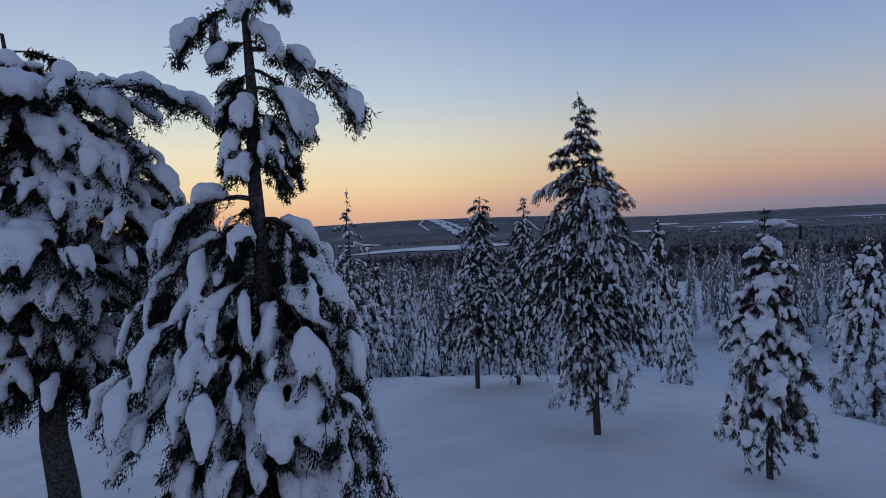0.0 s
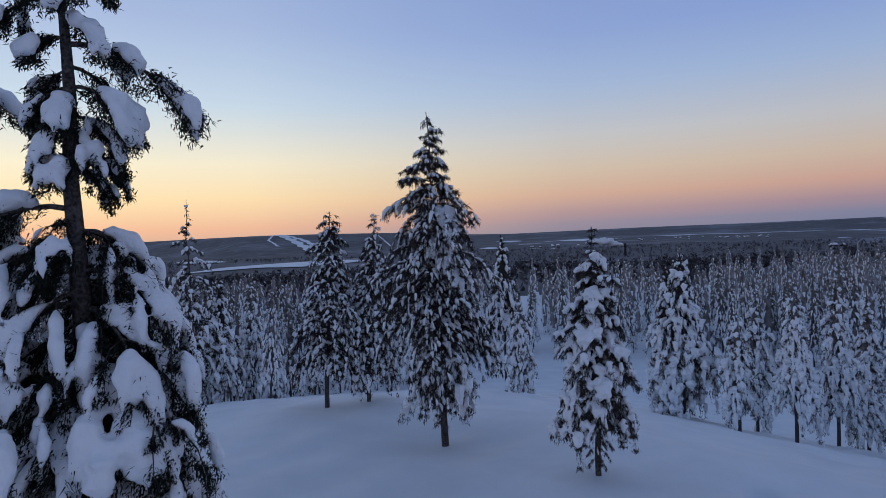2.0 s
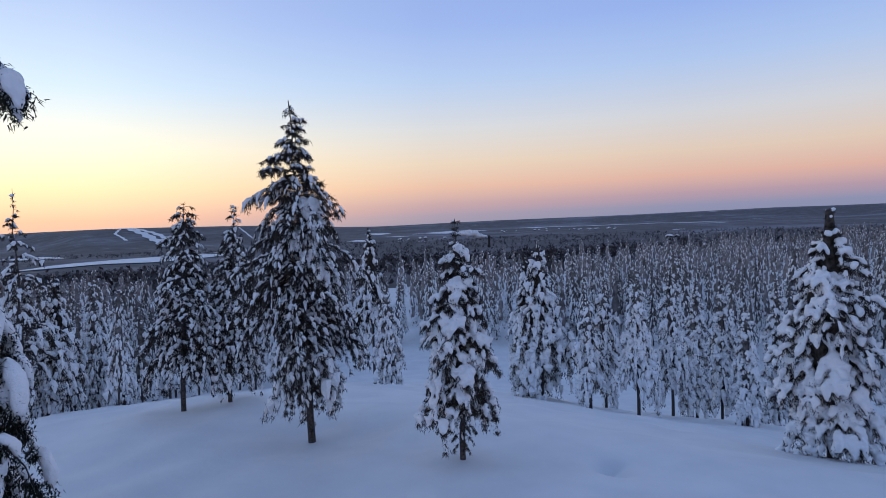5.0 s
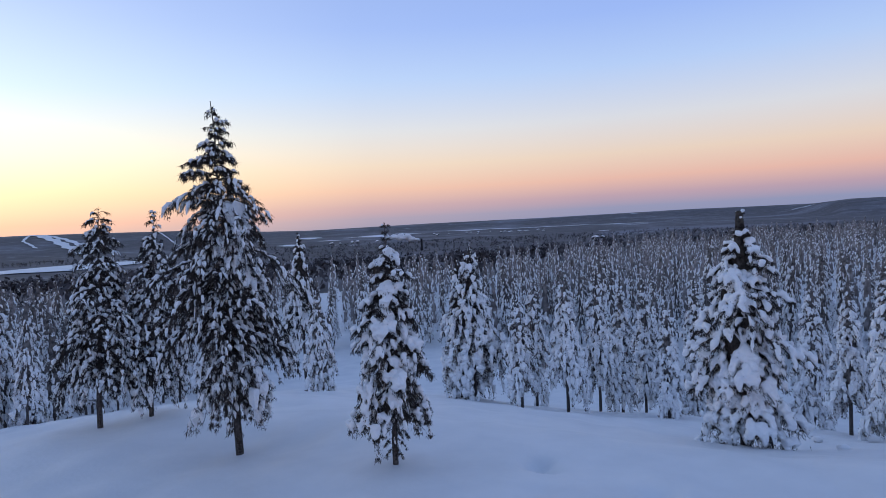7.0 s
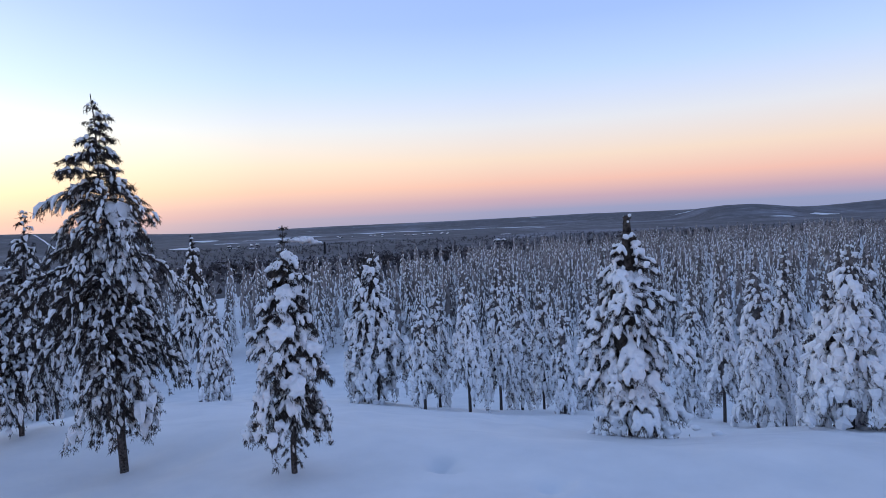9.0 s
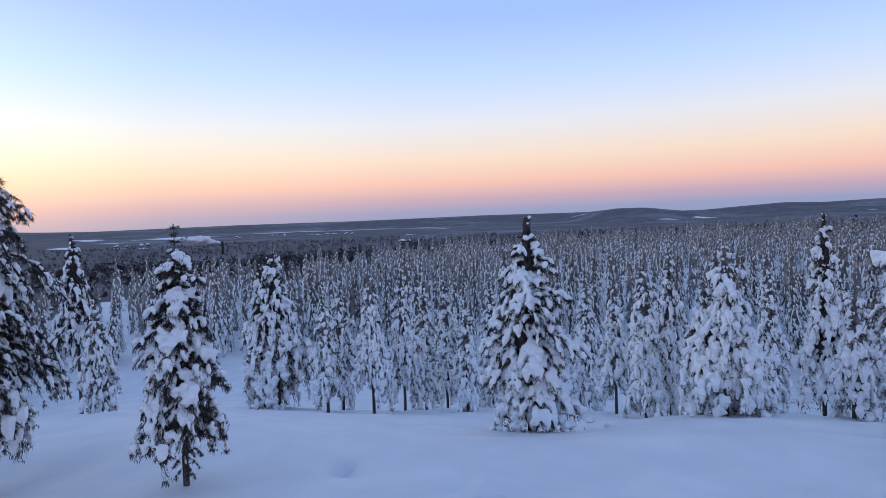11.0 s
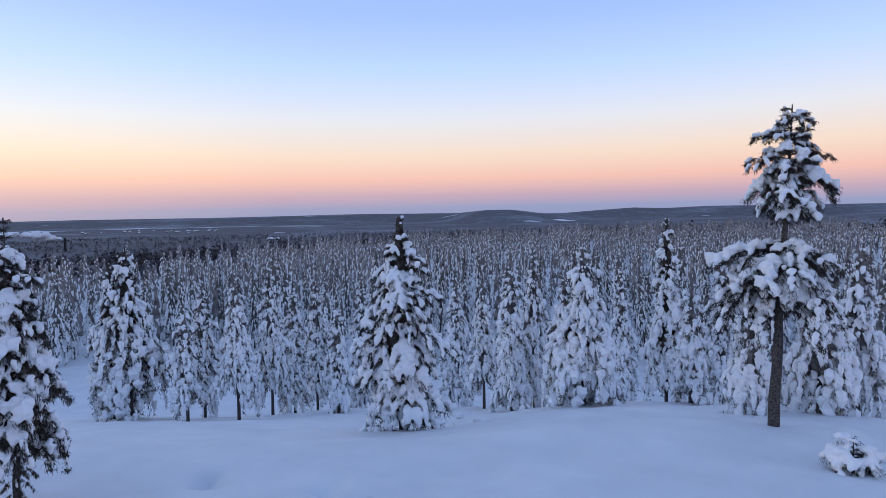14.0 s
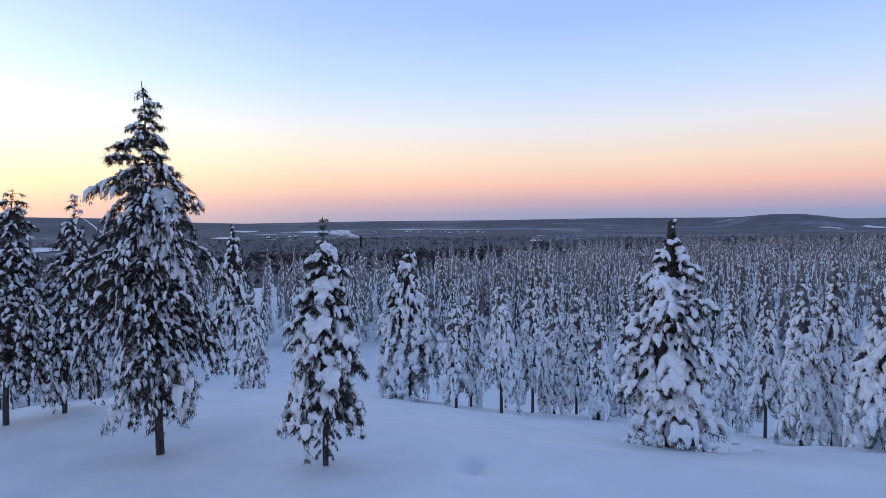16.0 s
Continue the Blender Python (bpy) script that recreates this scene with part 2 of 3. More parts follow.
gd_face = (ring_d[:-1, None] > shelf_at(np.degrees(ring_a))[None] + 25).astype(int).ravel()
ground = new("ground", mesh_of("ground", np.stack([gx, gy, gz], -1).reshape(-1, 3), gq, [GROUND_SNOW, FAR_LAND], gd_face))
tagged(ground, "deep untouched snow on a knoll above a wooded plain", "snow ground", kind="structure")


# ---------------------------------------------------------------- trees
def droop_path(rng, start, heading, length, rise, drop, n):
    """A bough that leaves its stem and bends down under its load."""
    s = np.linspace(0, 1, n)[:, None]
    dirv = np.array([math.cos(heading), math.sin(heading), 0.0])
    side = np.array([-dirv[1], dirv[0], 0.0])
    out = dirv * s * (1 - 0.22 * min(drop, 1.8) * s) + side * rng.normal(0, 0.13) * s * s
    return np.asarray(start) + length * (out + np.array([0, 0, 1.0]) * (rise * s - 0.75 * drop * s ** 1.9))


def along(path, s):
    """Places on a path for shares s of its length; past the end it runs on downwards."""
    i = np.clip(np.asarray(s, float), 0, 1) * (len(path) - 1)
    k = np.minimum(i.astype(int), len(path) - 2)
    p = path[k] + (path[k + 1] - path[k]) * (i - k)[:, None]
    over = np.maximum(np.asarray(s) - 1, 0)[:, None]
    end = path[-1] - path[-2]
    return p + over * (end * (len(path) - 1) * 0.6 + np.array([0, 0, -1.0]) * np.linalg.norm(path[-1] - path[0]) * 0.5)


def lump(b, rng, path, s0, s1, width, sides, rings, squash=0.85, full=1.25, rough=1.0):
    """A pillow of snow lying along a bough, fullest towards the tip."""
    q = np.linspace(0, 1, rings)
    p = along(path, s0 + (s1 - s0) * q)
    w = width * np.sin(np.pi * np.clip(q, 0.03, 0.97) ** full) ** 0.55 * (0.97 + 0.62 * rough * (rng.random(rings) - 0.5))
    out = path[-1] - path[0]
    out = np.array([out[0], out[1], 0.0]) / (np.hypot(out[0], out[1]) + 1e-6)
    p = p + (out * 0.38 + np.array([0, 0, 0.72])) * w[:, None]
    b.tube(p + rng.normal(0, 0.16 * rough, (rings, 3)) * w[:, None], w[:, None] * (0.98 + 0.72 * rough * (rng.random((rings, sides)) - 0.5)), sides, squash)


def grow(seed, height, profile, step=0.2, whorl=5, rise=0.1, drop=1.0, pad=0.09, cover=0.8, piece=0.4, twigs=2, sides=6, rings=5, n=6, fur=9, blades=8, fur_len=0.09, fur_w=0.006,
         trunk=0.09, lean=(0.0, 0.0), arms=(), patchy=0.3, leader=0.0, stubs=0, top_bare=0.5, hang=0.5, quad=False, wide=0.55, rough=1.0, core=0.0):
    """Arrays of a snow-laden conifer: trunk, needles, snow and boughs. profile: pairs of height and bough length; pad: how thick
    the snow lies; piece: how long its pieces are; fur: tufts of needles to a metre of bough."""
    rng = np.random.default_rng(seed)
    wood, leaf, white, boughs = Build(), Build(), Build(), []
    pz, pr = zip(*profile)
    tz = np.linspace(0, 1, 12)
    wob = rng.normal(0, 0.004 * height, (12, 2)) * np.minimum(1, tz * 3)[:, None]
    stem = np.stack([lean[0] * tz ** 1.2 + wob[:, 0], lean[1] * tz ** 1.2 + wob[:, 1], tz * height], -1)
    stem[0, 2] = -0.35
    wood.tube(stem, trunk * (1.05 - tz * 0.95), 8)
    ph = rng.random(4) * 6.28

    def on_stem(z):
        return np.array([np.interp(z / height, tz, stem[:, 0]), np.interp(z / height, tz, stem[:, 1]), z])

    def limb(z, heading, length, rise_, drop_, pad_, thick, cover_, tw, piece=piece):
        path = droop_path(rng, on_stem(z), heading, length, rise_, drop_, n)
        bough = Build()
        boughs.append(bough)
        bough.tube(path, thick * np.linspace(1, 0.3, n), 4)
        ways = [path]
        for k in range(tw):
            s = (k + 0.7 + rng.random() * 0.6) / (tw + 0.9)
            p0 = along(path, [s])[0]
            for sgn in (-1, 1):
                tl = length * (wide - 0.3 * s) * (0.6 + 0.7 * rng.random())
                tp = droop_path(rng, p0, heading + sgn * (0.5 + 0.6 * rng.random()), tl, rise_ * 0.3, drop_ * 1.15, 4)
                bough.tube(tp, thick * 0.45 * np.linspace(1, 0.4, 4), 3)
                ways.append(tp)
        for i, wp in enumerate(ways):
            span = np.linalg.norm(np.diff(wp, axis=0), axis=1).sum()
            m = max(1, int(round(span * 0.85 / piece)))
            for k in range(m):
                if rng.random() < cover_:
                    w = min(pad_, 0.025 + 0.24 * span) * (0.62 + 0.7 * rng.random()) * (1.0 if i == 0 else 0.85)
                    s0 = 0.16 + 0.86 * (k + 0.25 * rng.random()) / m
                    lump(white, rng, wp, s0, min(1.08, s0 + 0.86 / m * rng.uniform(0.75, 1.2)), w, sides, rings, 0.85, 1.25 if m == 1 else 1.0, rough)
            q = max(1, int(round(fur * span))) * blades
            s = np.repeat(0.14 + 0.92 * rng.random(q // blades) ** 0.8, blades)
            thickness = min(pad_, 0.025 + 0.24 * span)
            at = along(wp, s) + rng.normal(0, max(0.2 * fur_len, 0.42 * thickness), (q, 3)) * np.array([1, 1, 0.7]) - np.array([0, 0, 0.25 * thickness])
            ahead = along(wp, s + 0.08) - along(wp, s - 0.08)
            ahead /= np.linalg.norm(ahead, axis=1)[:, None] + 1e-9
            d = rng.normal(0, 0.62, (q, 3)) + ahead * 0.55 - np.array([0, 0, hang])
            d /= np.linalg.norm(d, axis=1)[:, None]
            leaf.blades(at, at + d * max(fur_len, 0.5 * thickness) * (0.6 + 0.7 * rng.random((q, 1))), np.full(q, fur_w), quad)

    z, spin = pz[0], rng.random() * 6.28
    top = height - leader
    while z < top * 0.985:
        u = (z - pz[0]) / (top - pz[0])
        r = float(np.interp(z, pz, pr))
        for k in range(whorl if u < 0.85 else max(3, whorl - 1)):
            spin += 2 * math.pi / whorl + rng.normal(0, 0.35)
            if r < 0.03:
                continue
            wave = 1 + patchy * (math.sin(2 * spin + ph[0] + z * 1.7) + 0.8 * math.sin(3 * spin + ph[1] - z * 2.9)) * 0.6
            length = max(0.07, r * wave * (0.55 + 0.65 * rng.random()))
            limb(min(z + rng.normal(0, step * 0.4), top), spin, length, rise + 0.4 * u ** 3, drop * (1.1 - 0.5 * u) * (0.6 + 0.8 * rng.random()),
                 pad * (1.1 - 0.5 * u), 0.006 + 0.011 * length, cover * (1 - top_bare * u ** 3), twigs if length > 0.28 else 0)
        spin += 0.7
        z += step * (0.75 + 0.5 * rng.random()) * (1.0 if u < 0.8 else 0.75)
    if core:
        leaf.crown([on_stem(q) - np.array([0, 0, 0.35 * core * np.interp(q, pz, pr)]) for q in np.linspace(pz[0], height, 9)],
                   core * np.interp(np.linspace(pz[0], height, 9), pz, pr)[:, None] * rng.uniform(0.55, 1.3, (9, 7)), 7, quad)
    for deg_, zz, length, rise_, drop_, pad_ in arms:
        limb(zz, radians(deg_), length, rise_, drop_, pad_, 0.012 + 0.012 * length, 0.95, 3, 1.8 * piece)
    if leader:
        for k in range(3):
            for j in range(4):
                limb(top + leader * (0.15 + 0.33 * k), j * 1.57 + k + rng.random(), 0.04 + 0.07 * rng.random(), 0.6, 0.3, 0.05, 0.005, 0.6, 0)
    for k in range(stubs):
        limb(pz[0] * (0.25 + 0.8 * rng.random()), rng.random() * 6.28, 0.12 + 0.2 * rng.random(), 0.0, 0.8, 0.03, 0.005, 0.4, 0)
    return wood.arrays(), leaf.arrays(), white.arrays(), [b.arrays() for b in boughs]


def fused(name, v, f, voxel):
    """The snow pillows melted into one skin."""
    src = new("tmp", mesh_of("tmp", v, f, []))
    mod = src.modifiers.new("fuse", "REMESH")
    mod.mode, mod.voxel_size, mod.use_smooth_shade = "VOXEL", voxel, True
    sm = src.modifiers.new("settle", "SMOOTH")
    sm.factor, sm.iterations = 0.5, 3
    for size, lift in ((voxel * 6, voxel * 1.5), (voxel * 2.4, voxel * 0.7)):
        tex = bpy.data.textures.new("crumble", "CLOUDS")
        tex.noise_scale, tex.noise_depth = size, 1
        dis = src.modifiers.new("crumble", "DISPLACE")
        dis.texture, dis.strength, dis.mid_level = tex, lift, 0.5
    dg = bpy.context.evaluated_depsgraph_get()
    me = bpy.data.meshes.new_from_object(src.evaluated_get(dg))
    me.name = name
    bpy.data.objects.remove(src)
    me.materials.clear()
    me.materials.append(SNOW)
    return me


def capped(v, f, sides, rings):
    """Closes both ends of every roll, so that it can be fused."""
    per = sides * rings
    k = len(v) // per
    base = np.arange(k)[:, None] * per
    a = np.arange(sides)
    quads = []
    for off, order in ((0, a[::-1]), (sides * (rings - 1), a)):
        for j in range(1, sides - 2, 2):
            quads.append(base + off + order[[0, j, j + 1, j + 2]][None])
        if sides % 2:
            quads.append(base + off + order[[0, sides - 2, sides - 1, sides - 1]][None])
    return v, np.vstack([f] + quads)


def tree(name, x, y, label, category="tree", voxel=0.0, turn=0.0, leaf_mat=None, group="", split=False, limbs=True, **how):
    (wv, wf), (lv, lf), (sv, sf), boughs = grow(**how)
    root = new(name)
    root.location = (x, y, ground_z(x, y))
    root.rotation_euler = (0, 0, radians(turn))
    if split:
        for bv, bf in boughs:
            part("bough", mesh_of("bough", bv, bf, [BARK]), root)
    elif limbs:
        for bv, bf in boughs:
            wf = np.vstack([wf, bf + len(wv)])
            wv = np.vstack([wv, bv])
    part("trunk", mesh_of("trunk", wv, wf, [BARK]), root, "dark frosted trunk")
    tagged(part("needles", mesh_of("needles", lv, lf, [leaf_mat or NEEDLES], smooth=False), root), kind="stuff")
    if voxel:
        sv, sf = capped(sv, sf, how.get("sides", 6), how.get("rings", 5))
        me = fused("snow_load", sv, sf, voxel)
    else:
        me = mesh_of("snow_load", sv, sf, [SNOW], smooth=False)
    tagged(part("snow_load", me, root, "thick rounded snow"), kind="stuff")
    return tagged(root, label, category, group)


def place(az, d):
    return 0.17 + d * math.sin(radians(az)), -0.04 + d * math.cos(radians(az))

# ---------------------------------------------------------------- trees on the knoll
x, y = 6.5 * math.sin(radians(-18.0)), 6.5 * math.cos(radians(-18.0))
tree("pine", x, y, "tall pine weighed down by thick pillows of snow", seed=11, height=7.8,
     profile=[(1.7, 1.0), (2.3, 1.2), (3.2, 1.25), (4.1, 1.15), (4.45, 0.8), (4.6, 0.0), (6.9, 0.0), (6.95, 0.35), (7.8, 0.1)],
     step=0.23, whorl=5, pad=0.068, cover=0.5, piece=0.3, rough=0.45, twigs=3, n=8, sides=8, rings=7, fur=26, blades=22, fur_len=0.05, fur_w=0.0075, trunk=0.155, drop=1.25, rise=0.1,
     voxel=0.027, patchy=0.5, split=True, hang=0.1,
     arms=[(330, 6.4, 0.55, 0.1, 1.2, 0.07), (30, 5.95, 0.75, 0.0, 1.2, 0.065), (270, 5.7, 0.4, 0.0, 1.3, 0.07), (310, 5.4, 0.5, 0.0, 1.3, 0.065), (180, 5.75, 0.5, 0.0, 1.2, 0.065), (8, 5.5, 0.6, 0.0, 1.2, 0.065), (222, 5.4, 0.42, 0.0, 1.2, 0.055),
           (12, 6.15, 1.3, 0.15, 1.0, 0.12), (340, 5.75, 0.75, 0.15, 1.15, 0.11), (20, 5.2, 0.6, 0.0, 0.9, 0.055), (40, 5.05, 0.5, 0.0, 1.0, 0.05), (195, 6.55, 0.8, 0.1, 0.95, 0.085), (20, 6.75, 0.45, 0.1, 0.6, 0.08),
           (285, 6.7, 0.5, 0.1, 1.1, 0.1), (215, 6.2, 0.45, 0.1, 1.0, 0.08), (150, 5.9, 0.5, 0.1, 0.8, 0.06), (255, 5.05, 0.4, 0.1, 0.9, 0.1), (200, 5.15, 0.35, 0.0, 0.8, 0.06), (110, 5.5, 0.4, 0.1, 0.8, 0.05),
           (185, 4.65, 1.3, 0.3, 1.0, 0.13), (5, 4.45, 1.2, 0.15, 1.5, 0.1), (350, 4.1, 1.45, 0.1, 1.3, 0.1), (330, 3.75, 1.25, 0.1, 1.15, 0.11), (308, 3.2, 1.2, 0.05, 1.0, 0.17), (345, 2.7, 1.15, 0.0, 1.0, 0.12),
           (192, 4.3, 1.75, 0.15, 1.1, 0.09), (205, 3.8, 1.8, 0.05, 0.95, 0.1), (222, 3.3, 1.7, 0.0, 0.85, 0.12), (180, 3.5, 1.65, 0.0, 1.0, 0.09), (238, 3.9, 1.3, 0.0, 1.1, 0.08), (262, 2.9, 1.2, 0.0, 1.1, 0.12), (285, 2.4, 1.15, 0.0, 1.0, 0.14), (215, 2.5, 1.3, 0.0, 1.0, 0.11),
           (320, 2.2, 1.1, 0.0, 0.9, 0.12)])
x, y = 9.0 * math.sin(radians(-33.8)), 9.0 * math.cos(radians(-33.8))
tree("pine", x, y, "broad pine buried under heaped snow", seed=12, height=6.85, profile=[(2.8, 1.1), (3.5, 1.6), (4.4, 1.6), (5.0, 1.3), (5.6, 1.5), (6.2, 1.1), (6.6, 0.6), (6.85, 0.3)],
     step=0.27, whorl=6, pad=0.095, cover=0.5, piece=0.36, rough=0.45, twigs=3, n=8, sides=8, rings=7, fur=20, blades=20, fur_len=0.07, fur_w=0.0095, trunk=0.2, drop=0.9, rise=0.12,
     voxel=0.034, lean=(-0.4, 0.0), patchy=0.5, split=True, hang=0.1,
     arms=[(355, 5.6, 2.3, 0.15, 0.75, 0.11), (345, 5.0, 2.0, 0.15, 0.7, 0.11), (5, 5.1, 2.2, 0.15, 0.6, 0.1), (335, 4.4, 1.8, 0.1, 0.7, 0.14), (0, 4.5, 2.0, 0.1, 0.7, 0.12), (315, 4.6, 1.7, 0.1, 0.6, 0.16),
           (350, 5.2, 1.5, 0.2, 0.7, 0.1), (10, 4.9, 1.6, 0.2, 0.6, 0.09), (330, 5.2, 1.5, 0.1, 0.7, 0.1), (0, 5.5, 1.8, 0.1, 0.8, 0.1), (20, 5.9, 1.7, 0.1, 0.7, 0.1),
           (4, 6.2, 2.5, 0.16, 0.42, 0.13), (0, 6.15, 1.6, 0.2, 0.7, 0.15), (352, 5.8, 1.7, 0.1, 0.8, 0.12), (340, 5.5, 1.4, 0.1, 0.8, 0.09), (12, 5.6, 1.8, 0.1, 0.8, 0.09), (300, 6.3, 1.2, 0.15, 0.7, 0.15), (200, 6.5, 1.2, 0.1, 0.5, 0.14),
           (250, 6.2, 1.2, 0.1, 0.6, 0.14), (270, 5.7, 1.2, 0.1, 0.9, 0.12), (325, 6.0, 1.3, 0.1, 0.9, 0.13), (310, 5.4, 1.2, 0.1, 0.9, 0.11), (300, 4.1, 1.55, 0.1, 0.8, 0.2), (330, 4.0, 1.3, 0.05, 0.7, 0.21), (250, 3.8, 1.6, 0.0, 0.9, 0.19), (205, 4.7, 1.6, 0.1, 0.6, 0.18), (280, 4.8, 1.5, 0.1, 0.7, 0.18), (320, 4.9, 1.2, 0.1, 0.7, 0.15),
           (225, 3.4, 1.5, 0.0, 0.8, 0.17), (275, 3.3, 1.3, 0.0, 0.9, 0.16), (345, 3.5, 1.2, 0.0, 0.9, 0.13)])
x, y = place(11.5, 14.2)
tree("spruce", x, y, "tall spruce with dark boughs under patchy snow", seed=21, split=True, height=7.73, profile=[(1.45, 0.75), (1.9, 1.15), (2.6, 1.4), (3.4, 1.5), (4.4, 1.4), (5.1, 1.15), (5.7, 0.95), (6.1, 0.62), (6.6, 0.36), (7.1, 0.24), (7.73, 0.05)],
     step=0.16, whorl=5, pad=0.052, cover=0.6, piece=0.17, twigs=3, sides=5, rings=4, fur=15, blades=10, fur_len=0.1, fur_w=0.007, patchy=0.5, trunk=0.085, drop=1.05, rise=0.2, lean=(-0.15, 0.0), stubs=10, top_bare=0.2, leaf_mat=BROWNED,
     arms=[(175, 5.75, 1.35, 0.4, 0.9, 0.075), (180, 6.85, 0.4, 0.2, 0.6, 0.05), (5, 6.7, 0.45, 0.1, 0.9, 0.05), (285, 5.5, 0.9, 0.1, 1.3, 0.13), (300, 4.6, 1.1, 0.1, 1.3, 0.12), (265, 4.9, 1.0, 0.1, 1.3, 0.12), (350, 1.7, 0.9, 0.0, 1.2, 0.11),
           (280, 2.4, 1.2, 0.0, 1.2, 0.12), (325, 1.5, 0.8, 0.0, 1.3, 0.1), (200, 2.0, 1.2, 0.0, 1.2, 0.09)])
x, y = place(25.34, 11.15)
tree("spruce", x, y, "small spruce with lumps of snow and a bare leader", seed=22, split=True, height=4.42, profile=[(1.1, 0.6), (1.5, 0.82), (2.1, 0.78), (2.8, 0.58), (3.4, 0.4), (3.8, 0.22), (4.05, 0.12)],
     step=0.14, whorl=5, pad=0.068, cover=0.72, piece=0.19, patchy=0.5, leaf_mat=BROWNED, twigs=2, fur=24, blades=12, fur_len=0.07, fur_w=0.006, trunk=0.055, drop=1.2, rise=0.12, sides=7, rings=6, voxel=0.019, leader=0.36, stubs=16, top_bare=0.0,
     arms=[(200, 3.8, 0.3, 0.1, 1.1, 0.075), (320, 3.85, 0.28, 0.1, 1.1, 0.075), (260, 3.95, 0.22, 0.1, 1.1, 0.07), (20, 3.7, 0.32, 0.1, 1.1, 0.075), (120, 3.75, 0.3, 0.1, 1.1, 0.07), (225, 3.35, 0.45, 0.1, 1.3, 0.085), (345, 3.3, 0.45, 0.1, 1.3, 0.085), (270, 3.4, 0.45, 0.1, 1.4, 0.1), (300, 2.6, 0.6, 0.1, 1.2, 0.1), (230, 2.8, 0.55, 0.1, 1.2, 0.1), (255, 2.0, 0.7, 0.1, 1.1, 0.11), (190, 2.4, 0.7, 0.1, 1.2, 0.09), (0, 2.3, 0.7, 0.1, 1.2, 0.09)])
x, y = place(56.4, 17.0)
tree("spruce", x, y, "full spruce loaded with round lumps of snow", seed=23, split=True, height=5.95, profile=[(0.75, 1.05), (1.2, 1.15), (2.0, 1.1), (2.9, 1.12), (3.9, 1.12), (4.6, 0.85), (5.1, 0.48), (5.4, 0.22)],
     step=0.17, whorl=6, pad=0.11, cover=0.9, piece=0.27, rough=0.8, core=0.35, sides=7, rings=6, voxel=0.029, leaf_mat=BROWNED, twigs=2, fur=17, blades=11, patchy=0.4, fur_len=0.075, fur_w=0.009, trunk=0.09, drop=1.15, lean=(0.1, 0.0), leader=0.5, top_bare=0.0,
     arms=[(200, 4.2, 1.0, 0.1, 1.2, 0.14), (330, 3.9, 1.0, 0.1, 1.2, 0.13), (215, 2.6, 1.2, 0.1, 1.1, 0.15), (300, 1.3, 1.4, 0.0, 0.8, 0.16), (230, 1.3, 1.3, 0.0, 0.9, 0.15)])
x, y = place(0.8, 18.6)
tree("spruce", x, y, "wide spruce above a bare trunk", seed=24, split=True, height=5.8, profile=[(1.6, 1.0), (2.1, 1.45), (2.9, 1.35), (4.0, 0.95), (4.8, 0.6), (5.4, 0.3), (5.8, 0.08)],
     step=0.19, whorl=5, pad=0.055, cover=0.55, lean=(0.35, 0.0), piece=0.17, sides=6, rings=4, twigs=3, fur=10, blades=9, fur_len=0.1, fur_w=0.01, trunk=0.07, rise=0.15, drop=1.2, patchy=0.4, stubs=6, top_bare=0.3, leaf_mat=BROWNED)
x, y = place(4.6, 18.6)
tree("spruce", x, y, "slim spruce above a bare trunk", seed=25, split=True, height=5.6, profile=[(1.4, 0.85), (1.9, 1.1), (2.7, 1.0), (3.8, 0.7), (4.6, 0.45), (5.6, 0.06)],
     step=0.19, whorl=5, pad=0.065, cover=0.62, lean=(0.4, 0.0), piece=0.18, drop=1.2, patchy=0.4, sides=6, rings=4, leaf_mat=BROWNED, twigs=2, fur=10, blades=9, fur_len=0.1, fur_w=0.01, trunk=0.06, stubs=6, leader=0.3)
x, y = place(88.8, 15.3)
tree("pine", x, y, "leaning pine with a bare trunk and two snowy crowns", seed=26, split=True, height=7.0,
     profile=[(2.6, 0.5), (2.9, 0.9), (3.3, 1.15), (3.7, 1.1), (4.05, 0.8), (4.15, 0.0), (4.65, 0.0), (4.7, 0.5), (5.0, 0.85), (5.5, 0.85), (5.9, 0.72), (6.3, 0.42), (6.65, 0.26), (7.0, 0.05)],
     step=0.14, whorl=6, pad=0.088, cover=0.74, piece=0.22, patchy=0.7, sides=7, rings=6, voxel=0.026, leaf_mat=BROWNED, twigs=2, fur=18, blades=12, fur_len=0.09, fur_w=0.008, trunk=0.12, drop=1.0, rise=0.25, lean=(0.05, -0.3), top_bare=0.0,
     arms=[(95, 3.9, 1.6, 0.15, 0.5, 0.16), (100, 3.4, 1.4, 0.1, 0.7, 0.15), (150, 3.7, 1.3, 0.1, 0.7, 0.15), (260, 3.4, 0.9, 0.1, 0.9, 0.15), (200, 3.2, 0.9, 0.1, 0.7, 0.15), (270, 5.5, 1.0, 0.1, 0.6, 0.13), (90, 5.4, 0.9, 0.1, 0.7, 0.14)])
x, y = place(94.3, 12.8)
tree("young_spruce", x, y, "young spruce half buried in drifted snow", seed=31, height=0.6, profile=[(0.15, 0.55), (0.3, 0.4), (0.55, 0.15)], step=0.1, whorl=7, pad=0.12, cover=0.75, piece=0.3, twigs=2, fur=10,
     fur_len=0.07, fur_w=0.006, trunk=0.03, drop=0.6, voxel=0.026)

